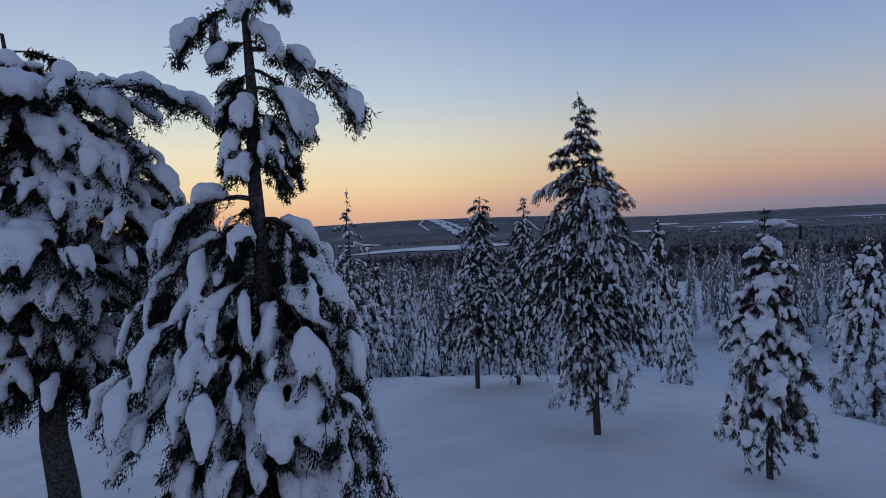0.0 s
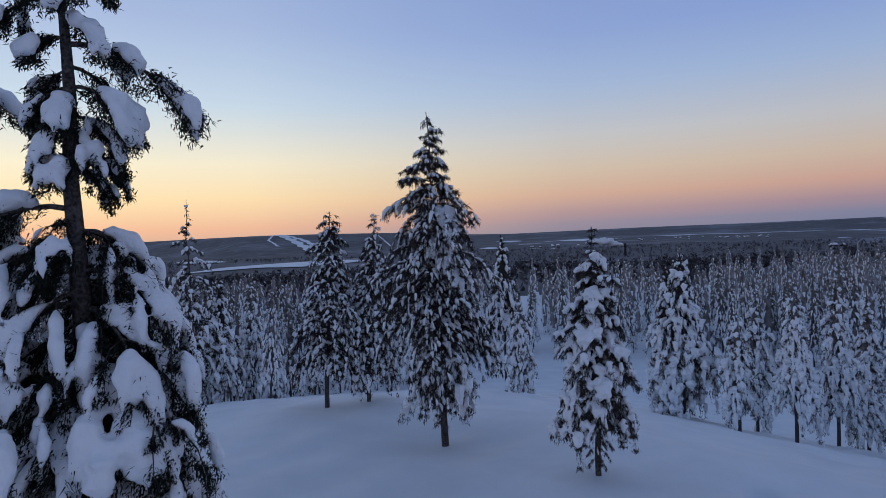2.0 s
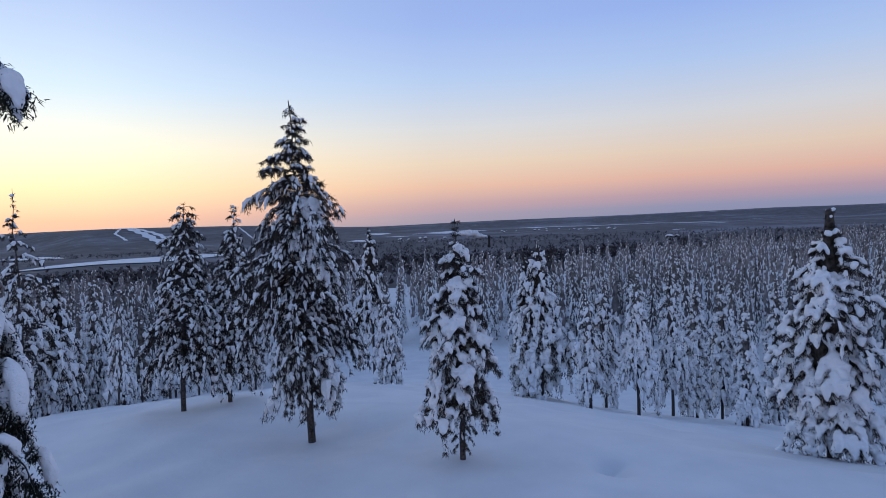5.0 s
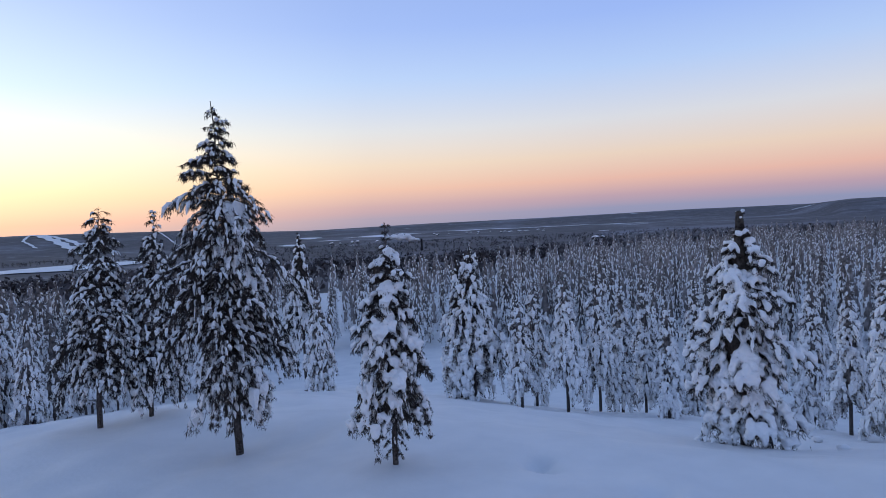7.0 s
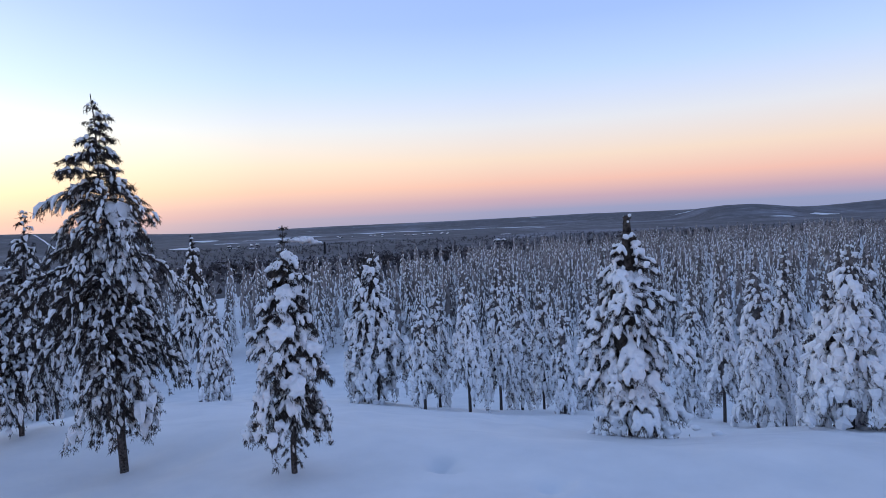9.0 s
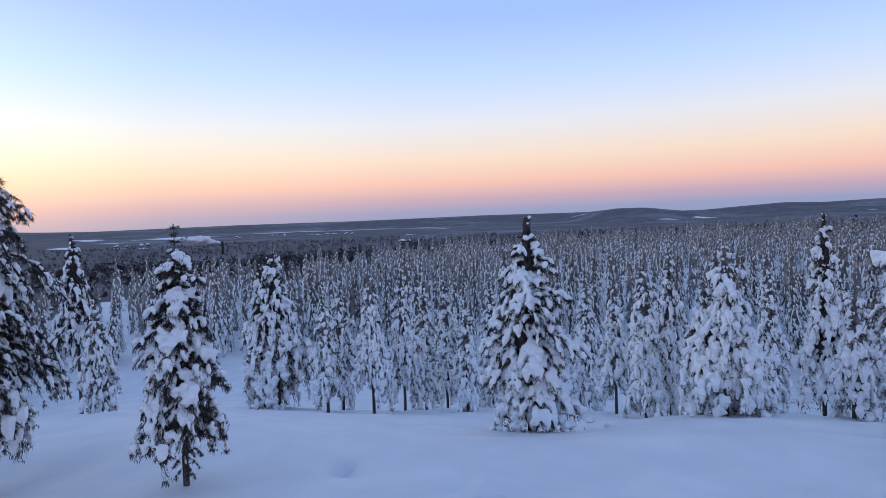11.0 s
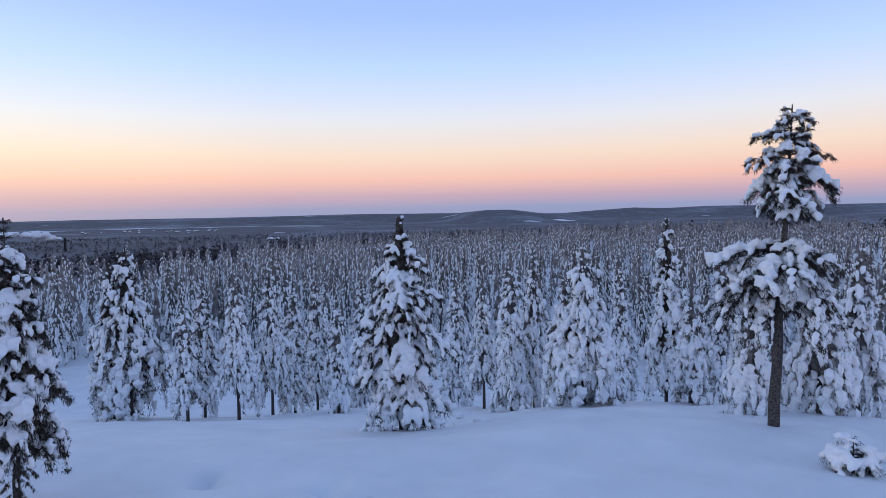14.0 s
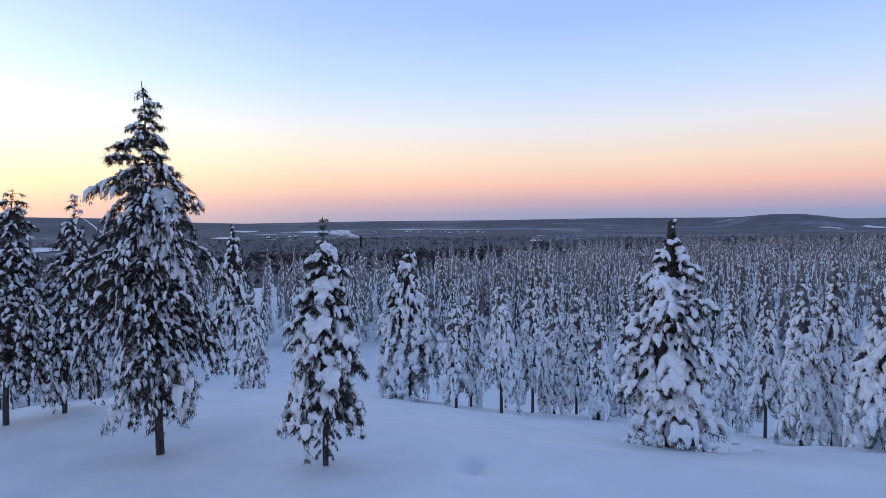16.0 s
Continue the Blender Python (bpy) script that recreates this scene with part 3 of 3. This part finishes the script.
# ---------------------------------------------------------------- trees on the slope beyond
SLOPE = dict(core=0.28, step=0.22, whorl=6, twigs=2, n=5, sides=5, rings=4, piece=0.4, fur=7, blades=7, patchy=0.45, fur_len=0.11, fur_w=0.016, trunk=0.072, drop=1.6, rise=0.1, wide=0.45, top_bare=0.6)
for az, d, h, r, cb, pad, cover, label in [
        (-10.3, 29, 9.1, 1.7, 1.0, 0.11, 0.6, "slender dark spruce with a thin bare top"),
        (-8.0, 31, 6.2, 1.3, 0.4, 0.12, 0.6, "dark spruce"),
        (-13.5, 33, 5.8, 1.4, 0.6, 0.12, 0.75, "snowy spruce"),
        (-5.4, 33, 6.4, 1.2, 0.3, 0.11, 0.75, "snowy spruce"),
        (-3.6, 30, 3.0, 0.8, 0.2, 0.11, 0.85, "low spruce hung with snow"),
        (17.6, 31, 7.9, 1.6, 2.6, 0.11, 0.55, "dark spruce with bare lower trunk"),
        (19.0, 28, 4.6, 1.0, 0.2, 0.11, 0.8, "slim spruce hung with snow"),
        (31.9, 30.5, 7.0, 1.2, 1.0, 0.17, 0.58, "dark spruce with the lower of two tops"),
        (33.2, 30, 7.5, 1.75, 0.8, 0.19, 0.6, "tall dark spruce with large clumps of snow"),
        (37.5, 27, 4.9, 0.95, 0.9, 0.12, 0.88, "spruce on a bare stem"),
        (38.9, 31, 6.6, 0.95, 0.6, 0.12, 0.85, "slim spruce hung with snow"),
        (41.7, 27, 6.3, 1.1, 1.3, 0.12, 0.88, "spruce on a bare stem"),
        (44.6, 30, 7.0, 1.05, 1.1, 0.12, 0.85, "slim spruce hung with snow"),
        (46.6, 32, 6.9, 0.95, 0.5, 0.12, 0.85, "slim spruce hung with snow"),
        (48.6, 34, 7.2, 1.1, 0.6, 0.12, 0.85, "slim spruce hung with snow"),
        (50.5, 27.5, 5.0, 0.75, 0.15, 0.13, 0.92, "narrow pillar of a spruce"),
        (52.8, 33, 7.2, 1.0, 0.4, 0.13, 0.88, "slim spruce hung with snow"),
        (61.6, 32, 6.5, 1.2, 0.4, 0.13, 0.9, "drooping spruce at the wood's edge"),
        (64.1, 28, 6.2, 1.05, 0.9, 0.12, 0.9, "drooping spruce at the wood's edge"),
        (66.7, 24, 5.8, 1.05, 0.5, 0.12, 0.92, "drooping spruce at the wood's edge"),
        (68.8, 25.5, 6.6, 0.95, 0.5, 0.12, 0.9, "drooping spruce at the wood's edge"),
        (73.3, 21.5, 5.4, 1.6, 0.2, 0.16, 0.95, "broad drooping spruce thick with snow"),
        (71.6, 22, 4.6, 1.1, 0.2, 0.14, 0.95, "drooping spruce at the wood's edge"),
        (76.5, 34, 7.5, 1.2, 0.5, 0.13, 0.85, "slim spruce hung with snow"),
        (80.4, 26, 7.6, 1.15, 0.7, 0.13, 0.85, "tall narrow spruce with a dark top"),
        (82.4, 22.5, 4.1, 0.95, 0.2, 0.13, 0.95, "drooping spruce at the wood's edge"),
        (84.8, 27, 6.6, 1.1, 0.6, 0.13, 0.85, "slim spruce hung with snow"),
        (87.0, 18.0, 3.5, 0.8, 0.15, 0.13, 0.95, "low spruce hung with snow"),
        (92.0, 19.5, 4.0, 1.2, 0.3, 0.13, 0.9, "dense spruce beside the pine"),
        (94.5, 21.5, 4.8, 1.2, 0.3, 0.13, 0.9, "dense spruce beside the pine")]:
    x, y = place(az, d)
    cb += 0.75 * r
    prof = [(cb, r * 0.9), (cb + 0.08 * h, r), (h * 0.55, r * 0.8), (h * 0.8, r * 0.45), (h * 0.93, r * 0.18), (h, 0.05)]
    how = dict(SLOPE, leaf_mat=BROWNED if "dark" in label else RIMED, limbs="dark" in label)
    if "bare top" in label:
        prof = [(cb, r), (h * 0.42, r * 0.95), (h * 0.58, r * 0.7), (h * 0.7, r * 0.42), (h * 0.88, r * 0.2), (h, 0.04)]
        how.update(step=0.36, whorl=4, core=0.0, rise=0.2, drop=1.2, patchy=0.6)
    tree("spruce", x, y, label + ", on the slope", group="spruces on the slope", seed=int(az * 10 + 400), height=h, profile=prof, pad=pad * 0.92, cover=min(0.97, cover * 1.08), **how)

# ---------------------------------------------------------------- the forest
rng = np.random.default_rng(5)
KINDS = []
for k in range(8):
    h = [7.5, 8.3, 6.5, 8.8, 7.0, 7.9, 5.5, 8.1][k]
    r = [1.0, 1.1, 0.95, 1.05, 0.9, 1.15, 0.85, 0.95][k] * 1.05
    cb = [0.6, 1.2, 0.5, 1.6, 0.8, 1.0, 0.3, 1.4][k]
    prof = [(cb + 0.8, r * 0.9), (cb + 1.4, r), (h * 0.55, r * 0.85), (h * 0.8, r * 0.5), (h * 0.93, r * 0.2), (h, 0.05)]
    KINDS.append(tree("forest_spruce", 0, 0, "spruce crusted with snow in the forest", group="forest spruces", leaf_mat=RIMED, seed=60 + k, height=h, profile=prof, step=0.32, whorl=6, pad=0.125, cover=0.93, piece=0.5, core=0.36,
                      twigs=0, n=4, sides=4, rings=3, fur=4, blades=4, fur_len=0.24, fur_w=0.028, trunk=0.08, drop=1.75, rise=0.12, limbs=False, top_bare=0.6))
spots = []


def free(x, y, gap):
    return all((x - a) ** 2 + (y - b) ** 2 > gap * gap for a, b in spots)


def wooded(az, d):
    """Whether the forest has begun at this distance; open snow lies before it."""
    return d > np.interp(az, [-20, 11, 13, 27, 30, 33, 40, 48, 56, 62, 66, 73, 77, 84, 88, 95, 110], [25, 26, 62, 61, 61, 60, 57, 53, 50, 50, 48, 48, 51, 48, 40, 30, 26])


tries = 0
while len(spots) < 300 and tries < 30000:
    tries += 1
    az, d = rng.uniform(-20, 106), 23 + 47 * rng.random() ** 0.6
    if not wooded(az, d):
        continue
    x, y = place(az, d)
    if not free(x, y, 1.8):
        continue
    spots.append((x, y))
for i, (x, y) in enumerate(spots):
    src = KINDS[i % len(KINDS)]
    m = pose(x, y, ground_z(x, y) - 0.1, rng.normal(0, 2), rng.normal(0, 2), rng.uniform(0, 360))
    d = math.hypot(x, y)
    room = EYE + d * math.tan(radians(rng.uniform(-5.2, -2.6))) - ground_z(x, y)
    s = max(0.5, min(rng.uniform(0.85, 1.15), room / 8.0))
    if i < len(KINDS):
        src.matrix_world = m
    else:
        ob = copy_thing(src, m)
        ob.scale = (s, s, s * rng.uniform(0.95, 1.1))


def woods(name, label, seeds, count, d0, d1, power, how, heights, mats, limit=None, beyond=None, girth=1.0):
    """One mesh of many trees too far off to count."""
    protos = []
    for sd, h in zip(seeds, heights):
        prof = [(h * 0.2, 0.85 * girth), (h * 0.35, 1.1 * girth), (h * 0.6, 0.85 * girth), (h * 0.85, 0.4 * girth), (h, 0.06)]
        (wv, wf), (lv, lf), (sv, sf), _ = grow(seed=sd, height=h, profile=prof, **how)
        v = np.vstack([lv, sv])
        f = np.vstack([lf, sf + len(lv)]) if len(sf) else lf
        protos.append((v, f, np.concatenate([np.zeros(len(lf), int), np.ones(len(sf), int)])))
    r = np.random.default_rng(seeds[0])
    az = r.uniform(-28, 112, count)
    d = (d0 ** power + (d1 ** power - d0 ** power) * r.random(count)) ** (1 / power)
    edge = shelf_at(az) * (0.95 + 0.1 * np.sin(az * 0.9))
    ok = d < 1e5
    if limit:
        ok &= d < edge + limit * r.random(count)
    if beyond:
        ok &= d > edge + beyond
        ok &= ~((az > -10) & (az < 8) & (d > 780) & (d < 1200))
    az, d = az[ok], d[ok]
    px, py = d * np.sin(np.radians(az)), d * np.cos(np.radians(az))
    pz = land(px, py)
    V, F, I, off = [], [], [], 0
    for k in range(len(az)):
        v, f, idx = protos[k % len(protos)]
        a, s = r.uniform(0, 6.28), r.uniform(0.75, 1.1)
        c, sn = math.cos(a) * s, math.sin(a) * s
        V.append(np.stack([v[:, 0] * c - v[:, 1] * sn + px[k], v[:, 0] * sn + v[:, 1] * c + py[k], v[:, 2] * s * r.uniform(0.95, 1.08) + pz[k] - 0.2], -1))
        F.append(f + off)
        I.append(idx)
        off += len(v)
    ob = new(name, mesh_of(name, np.vstack(V), np.vstack(F), mats, np.concatenate(I), smooth=False))
    return tagged(ob, label, "forest", kind="stuff")


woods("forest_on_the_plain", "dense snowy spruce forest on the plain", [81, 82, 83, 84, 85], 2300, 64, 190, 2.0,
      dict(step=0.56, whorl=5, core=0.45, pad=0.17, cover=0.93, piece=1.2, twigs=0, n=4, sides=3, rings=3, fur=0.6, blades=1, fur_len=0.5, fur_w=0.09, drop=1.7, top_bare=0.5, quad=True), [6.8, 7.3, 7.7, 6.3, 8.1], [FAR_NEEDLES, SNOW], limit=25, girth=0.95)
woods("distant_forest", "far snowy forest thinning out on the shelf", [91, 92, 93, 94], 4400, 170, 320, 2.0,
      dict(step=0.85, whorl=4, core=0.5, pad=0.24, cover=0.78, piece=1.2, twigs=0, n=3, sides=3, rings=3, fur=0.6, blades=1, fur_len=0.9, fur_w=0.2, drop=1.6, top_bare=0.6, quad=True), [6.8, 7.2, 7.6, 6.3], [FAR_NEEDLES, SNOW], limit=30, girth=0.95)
woods("dark_woods", "dark leafless woods in the valley far below", [101, 102, 103], 8000, 120, 1500, 1.25,
      dict(step=2.2, whorl=3, pad=0.2, cover=0.12, piece=1.2, twigs=0, n=3, sides=3, rings=3, fur=0.8, blades=2, fur_len=1.7, fur_w=0.5, drop=0.6, quad=True), [6.5, 5.5, 7.0], [DARK_WOODS, SNOW], beyond=22, girth=1.6)


# ---------------------------------------------------------------- the valley and the hills
def patch_of_snow(name, az, d, half_az, half_d, label, category, turn=0.0):
    """An open white stretch in the valley, lying on the land."""
    nr_, na_ = 5, 28
    V, F = [], []
    for i in range(nr_):
        for j in range(na_):
            t, r = j * 2 * math.pi / na_, i / (nr_ - 1)
            r *= 1 + 0.16 * math.sin(3 * t + az) + 0.10 * math.sin(5 * t + d)
            a = az + half_az * r * math.cos(t)
            dd = d + half_d * r * math.sin(t) + turn * half_az * r * math.cos(t)
            x, y = dd * math.sin(radians(a)), dd * math.cos(radians(a))
            V.append((x, y, ground_z(x, y) + 1.2))
    for i in range(nr_ - 1):
        for j in range(na_):
            F.append((i * na_ + j, (i + 1) * na_ + j, (i + 1) * na_ + (j + 1) % na_, i * na_ + (j + 1) % na_))
    ob = new(name, mesh_of(name, np.array(V), np.array(F), [GROUND_SNOW]))
    return tagged(ob, label, category, kind="structure")


LAKE = "long frozen lake under snow in the valley"
patch_of_snow("frozen_lake", 39.0, 3150, 8.5, 130, LAKE, "lake")
patch_of_snow("frozen_river", -2.5, 1020, 7.5, 125, "frozen river bend under snow below the hill", "river", 6.0)
for az, d, ha, hd in [(24.0, 2550, 1.9, 260), (20.2, 1980, 1.0, 90), (16.7, 1620, 0.8, 80), (20.8, 1480, 0.5, 35), (22.6, 1350, 0.35, 25), (18.6, 3000, 1.2, 150), (27.5, 2900, 1.5, 120),
                      (71.5, 3000, 0.9, 60), (45.5, 1750, 0.5, 30), (-9.0, 1400, 2.0, 60), (4.5, 1250, 1.4, 50)]:
    patch_of_snow("snowy_field", az, d, ha, hd, "open snowy field among dark woods", "field")


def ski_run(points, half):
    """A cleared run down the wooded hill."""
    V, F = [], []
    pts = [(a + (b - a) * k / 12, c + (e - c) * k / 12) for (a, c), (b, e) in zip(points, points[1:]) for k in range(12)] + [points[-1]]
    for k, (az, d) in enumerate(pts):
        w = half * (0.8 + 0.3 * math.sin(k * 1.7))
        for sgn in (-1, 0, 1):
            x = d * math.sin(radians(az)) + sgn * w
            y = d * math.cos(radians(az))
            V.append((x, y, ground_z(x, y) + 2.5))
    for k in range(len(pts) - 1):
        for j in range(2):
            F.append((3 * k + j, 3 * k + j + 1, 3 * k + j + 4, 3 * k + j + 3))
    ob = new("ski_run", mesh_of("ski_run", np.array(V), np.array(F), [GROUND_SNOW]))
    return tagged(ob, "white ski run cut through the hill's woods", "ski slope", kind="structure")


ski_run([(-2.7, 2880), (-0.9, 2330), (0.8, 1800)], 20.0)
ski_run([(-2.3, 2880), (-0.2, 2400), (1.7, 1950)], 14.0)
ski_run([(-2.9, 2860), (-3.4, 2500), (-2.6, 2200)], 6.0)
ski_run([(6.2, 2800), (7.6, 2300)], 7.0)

# the works' chimney with its plume
x, y = place(28.85, 900)
chimney = new("chimney")
chimney.location = (x, y, ground_z(x, y))
SOOT = two_tone("sooty_concrete", (0.02, 0.02, 0.02), (0.06, 0.055, 0.055), 0.4)
b = Build()
b.tube([(0, 0, -1), (0, 0, 8), (0, 0, 16.4)], [1.7, 1.5, 1.3], 12)
part("shaft", mesh_of("shaft", *b.arrays(), [SOOT]), chimney)
b = Build()
b.tube([(0, 0, 16.2), (0, 0, 16.4), (0, 0, 17.0), (0, 0, 17.2)], [1.3, 1.55, 1.55, 1.1], 12)
part("rim", mesh_of("rim", *b.arrays(), [SOOT]), chimney)
tagged(chimney, "thin dark factory chimney above the valley's woods", "chimney")

STEAM, stt, stb = material("steam", 1.0)
stb.inputs["Base Color"].default_value = (0.86, 0.86, 0.88, 1)
stb.inputs["Specular IOR Level"].default_value = 0.0
rp = np.random.default_rng(7)
b = Build()
for k in range(34):
    q = (k + 0.5) / 34
    a, e = 28.7 - 3.4 * q, -1.36 + 0.4 * math.sin(q * 2.2) + rp.normal(0, 0.05)
    px, py = place(a, 900)
    c = np.array([px, py, EYE + 900 * math.tan(radians(e))]) + rp.normal(0, 0.8, 3)
    w = (1.3 + 3.3 * math.sin(math.pi * min(1, q * 1.15)) ** 0.7) * rp.uniform(0.6, 1.15)
    h = np.linspace(-1, 1, 7)[:, None]
    b.tube(c + h * np.array([w * 1.15, 0, 0]), w * np.sqrt(np.clip(1 - h[:, 0] ** 2, 0.01, 1)) * rp.uniform(0.75, 1.1, 7), 9, 0.9)
v, f = capped(*b.arrays(), 9, 7)
me = fused("smoke_plume", v, f, 0.7)
me.materials.clear()
me.materials.append(STEAM)
tagged(new("smoke_plume", me), "white steam drifting from the factory chimney", "smoke")


def house(az, d, w, turn):
    """A small house seen from far: walls, and a snowy gable roof that overhangs them."""
    x, y = place(az, d)
    root = new("house")
    root.location, root.rotation_euler = (x, y, ground_z(x, y)), (0, 0, radians(turn))
    l, h = w * 1.5, w * 0.55
    v = np.array([(sx * l / 2, sy * w / 2, z) for z in (-1, h) for sx, sy in ((-1, -1), (1, -1), (1, 1), (-1, 1))] + [(-l / 2, 0, h + w * 0.4), (l / 2, 0, h + w * 0.4)])
    f = np.array([(0, 1, 5, 4), (1, 2, 6, 5), (2, 3, 7, 6), (3, 0, 4, 7), (4, 7, 8, 8), (6, 5, 9, 9)])
    part("wall", mesh_of("wall", v, f, [SOOT], smooth=False), root)
    o, e = l / 2 + 0.6, w / 2 + 0.7
    r0 = np.array([(sx * o, sy * e, h - 0.3 + k) for k in (0, 0.8) for sx, sy in ((-1, -1), (1, -1), (1, 1), (-1, 1))] + [(sx * o, 0, h + w * 0.4 + k) for k in (0.3, 1.1) for sx in (-1, 1)])
    rf = np.array([(4, 5, 11, 10), (6, 7, 10, 11), (0, 8, 9, 1), (2, 9, 8, 3), (0, 1, 5, 4), (2, 3, 7, 6), (0, 4, 10, 8), (3, 8, 10, 7), (1, 9, 11, 5), (2, 6, 11, 9)])
    part("roof", mesh_of("roof", r0, rf, [SNOW], smooth=False), root, "snow-covered roof")
    return tagged(root, "small far house with a snow-covered roof", "house", "houses in the valley")


rh = np.random.default_rng(9)
for k in range(26):
    house(30 + 11 * rh.random(), rh.uniform(1950, 2350), rh.uniform(2.5, 4.5), rh.uniform(0, 180))
for k in range(7):
    house(19 + 7 * rh.random(), rh.uniform(1500, 1750), rh.uniform(3, 4.5), rh.uniform(0, 180))
for k in range(4):
    house(rh.uniform(44, 47), rh.uniform(1050, 1150), rh.uniform(4, 6), rh.uniform(0, 180))


# ---------------------------------------------------------------- small things in the snow
def stump(az, d, r, h):
    x, y = place(az, d)
    root = new("stump")
    root.location = (x, y, ground_z(x, y))
    b = Build()
    b.tube([(0, 0, -0.3), (0, 0, h * 0.5), (0.01, 0, h)], [r * 1.2, r, r * 0.95], 10)
    part("stem", mesh_of("stem", *b.arrays(), [BARK]), root)
    b = Build()
    q = np.random.default_rng(int(az * 10))
    w = np.array([0.6, 1.35, 1.6, 1.45, 1.0, 0.5, 0.05])[:, None] * r * (0.85 + 0.3 * q.random((7, 10)))
    b.tube([(0, 0, h - 0.04), (0, 0, h - 0.02), (0, 0, h + r * 0.3), (0.01, 0, h + r * 0.6), (0.02, 0, h + r * 0.9), (0.02, 0, h + r * 1.05), (0.02, 0, h + r * 1.1)], w, 10)
    part("snow_cap", mesh_of("snow_cap", *b.arrays(), [SNOW]), root, "rounded cap of snow")
    return tagged(root, "low tree stump with a cap of snow", "stump")


stump(63.6, 17.6, 0.1, 0.02)
stump(61.8, 20.5, 0.09, 0.05)

x, y = 11.2 * math.sin(radians(-9.9)), 11.2 * math.cos(radians(-9.9))
b = Build()
for a, l, up_ in [(0.2, 0.35, 0.25), (2.6, 0.3, 0.2), (1.2, 0.22, 0.35), (4.0, 0.25, 0.15)]:
    s = np.linspace(0, 1, 5)[:, None]
    b.tube(np.array([0, 0, -0.08]) + s * np.array([math.cos(a) * l, math.sin(a) * l, up_]) + np.array([0, 0, -0.12]) * s * s, 0.008 * (1.2 - s[:, 0]), 4)
twig = new("twig", mesh_of("twig", *b.arrays(), [BARK]))
twig.location = (x, y, ground_z(x, y))
tagged(twig, "bare twig sticking out of the snow", "twig")
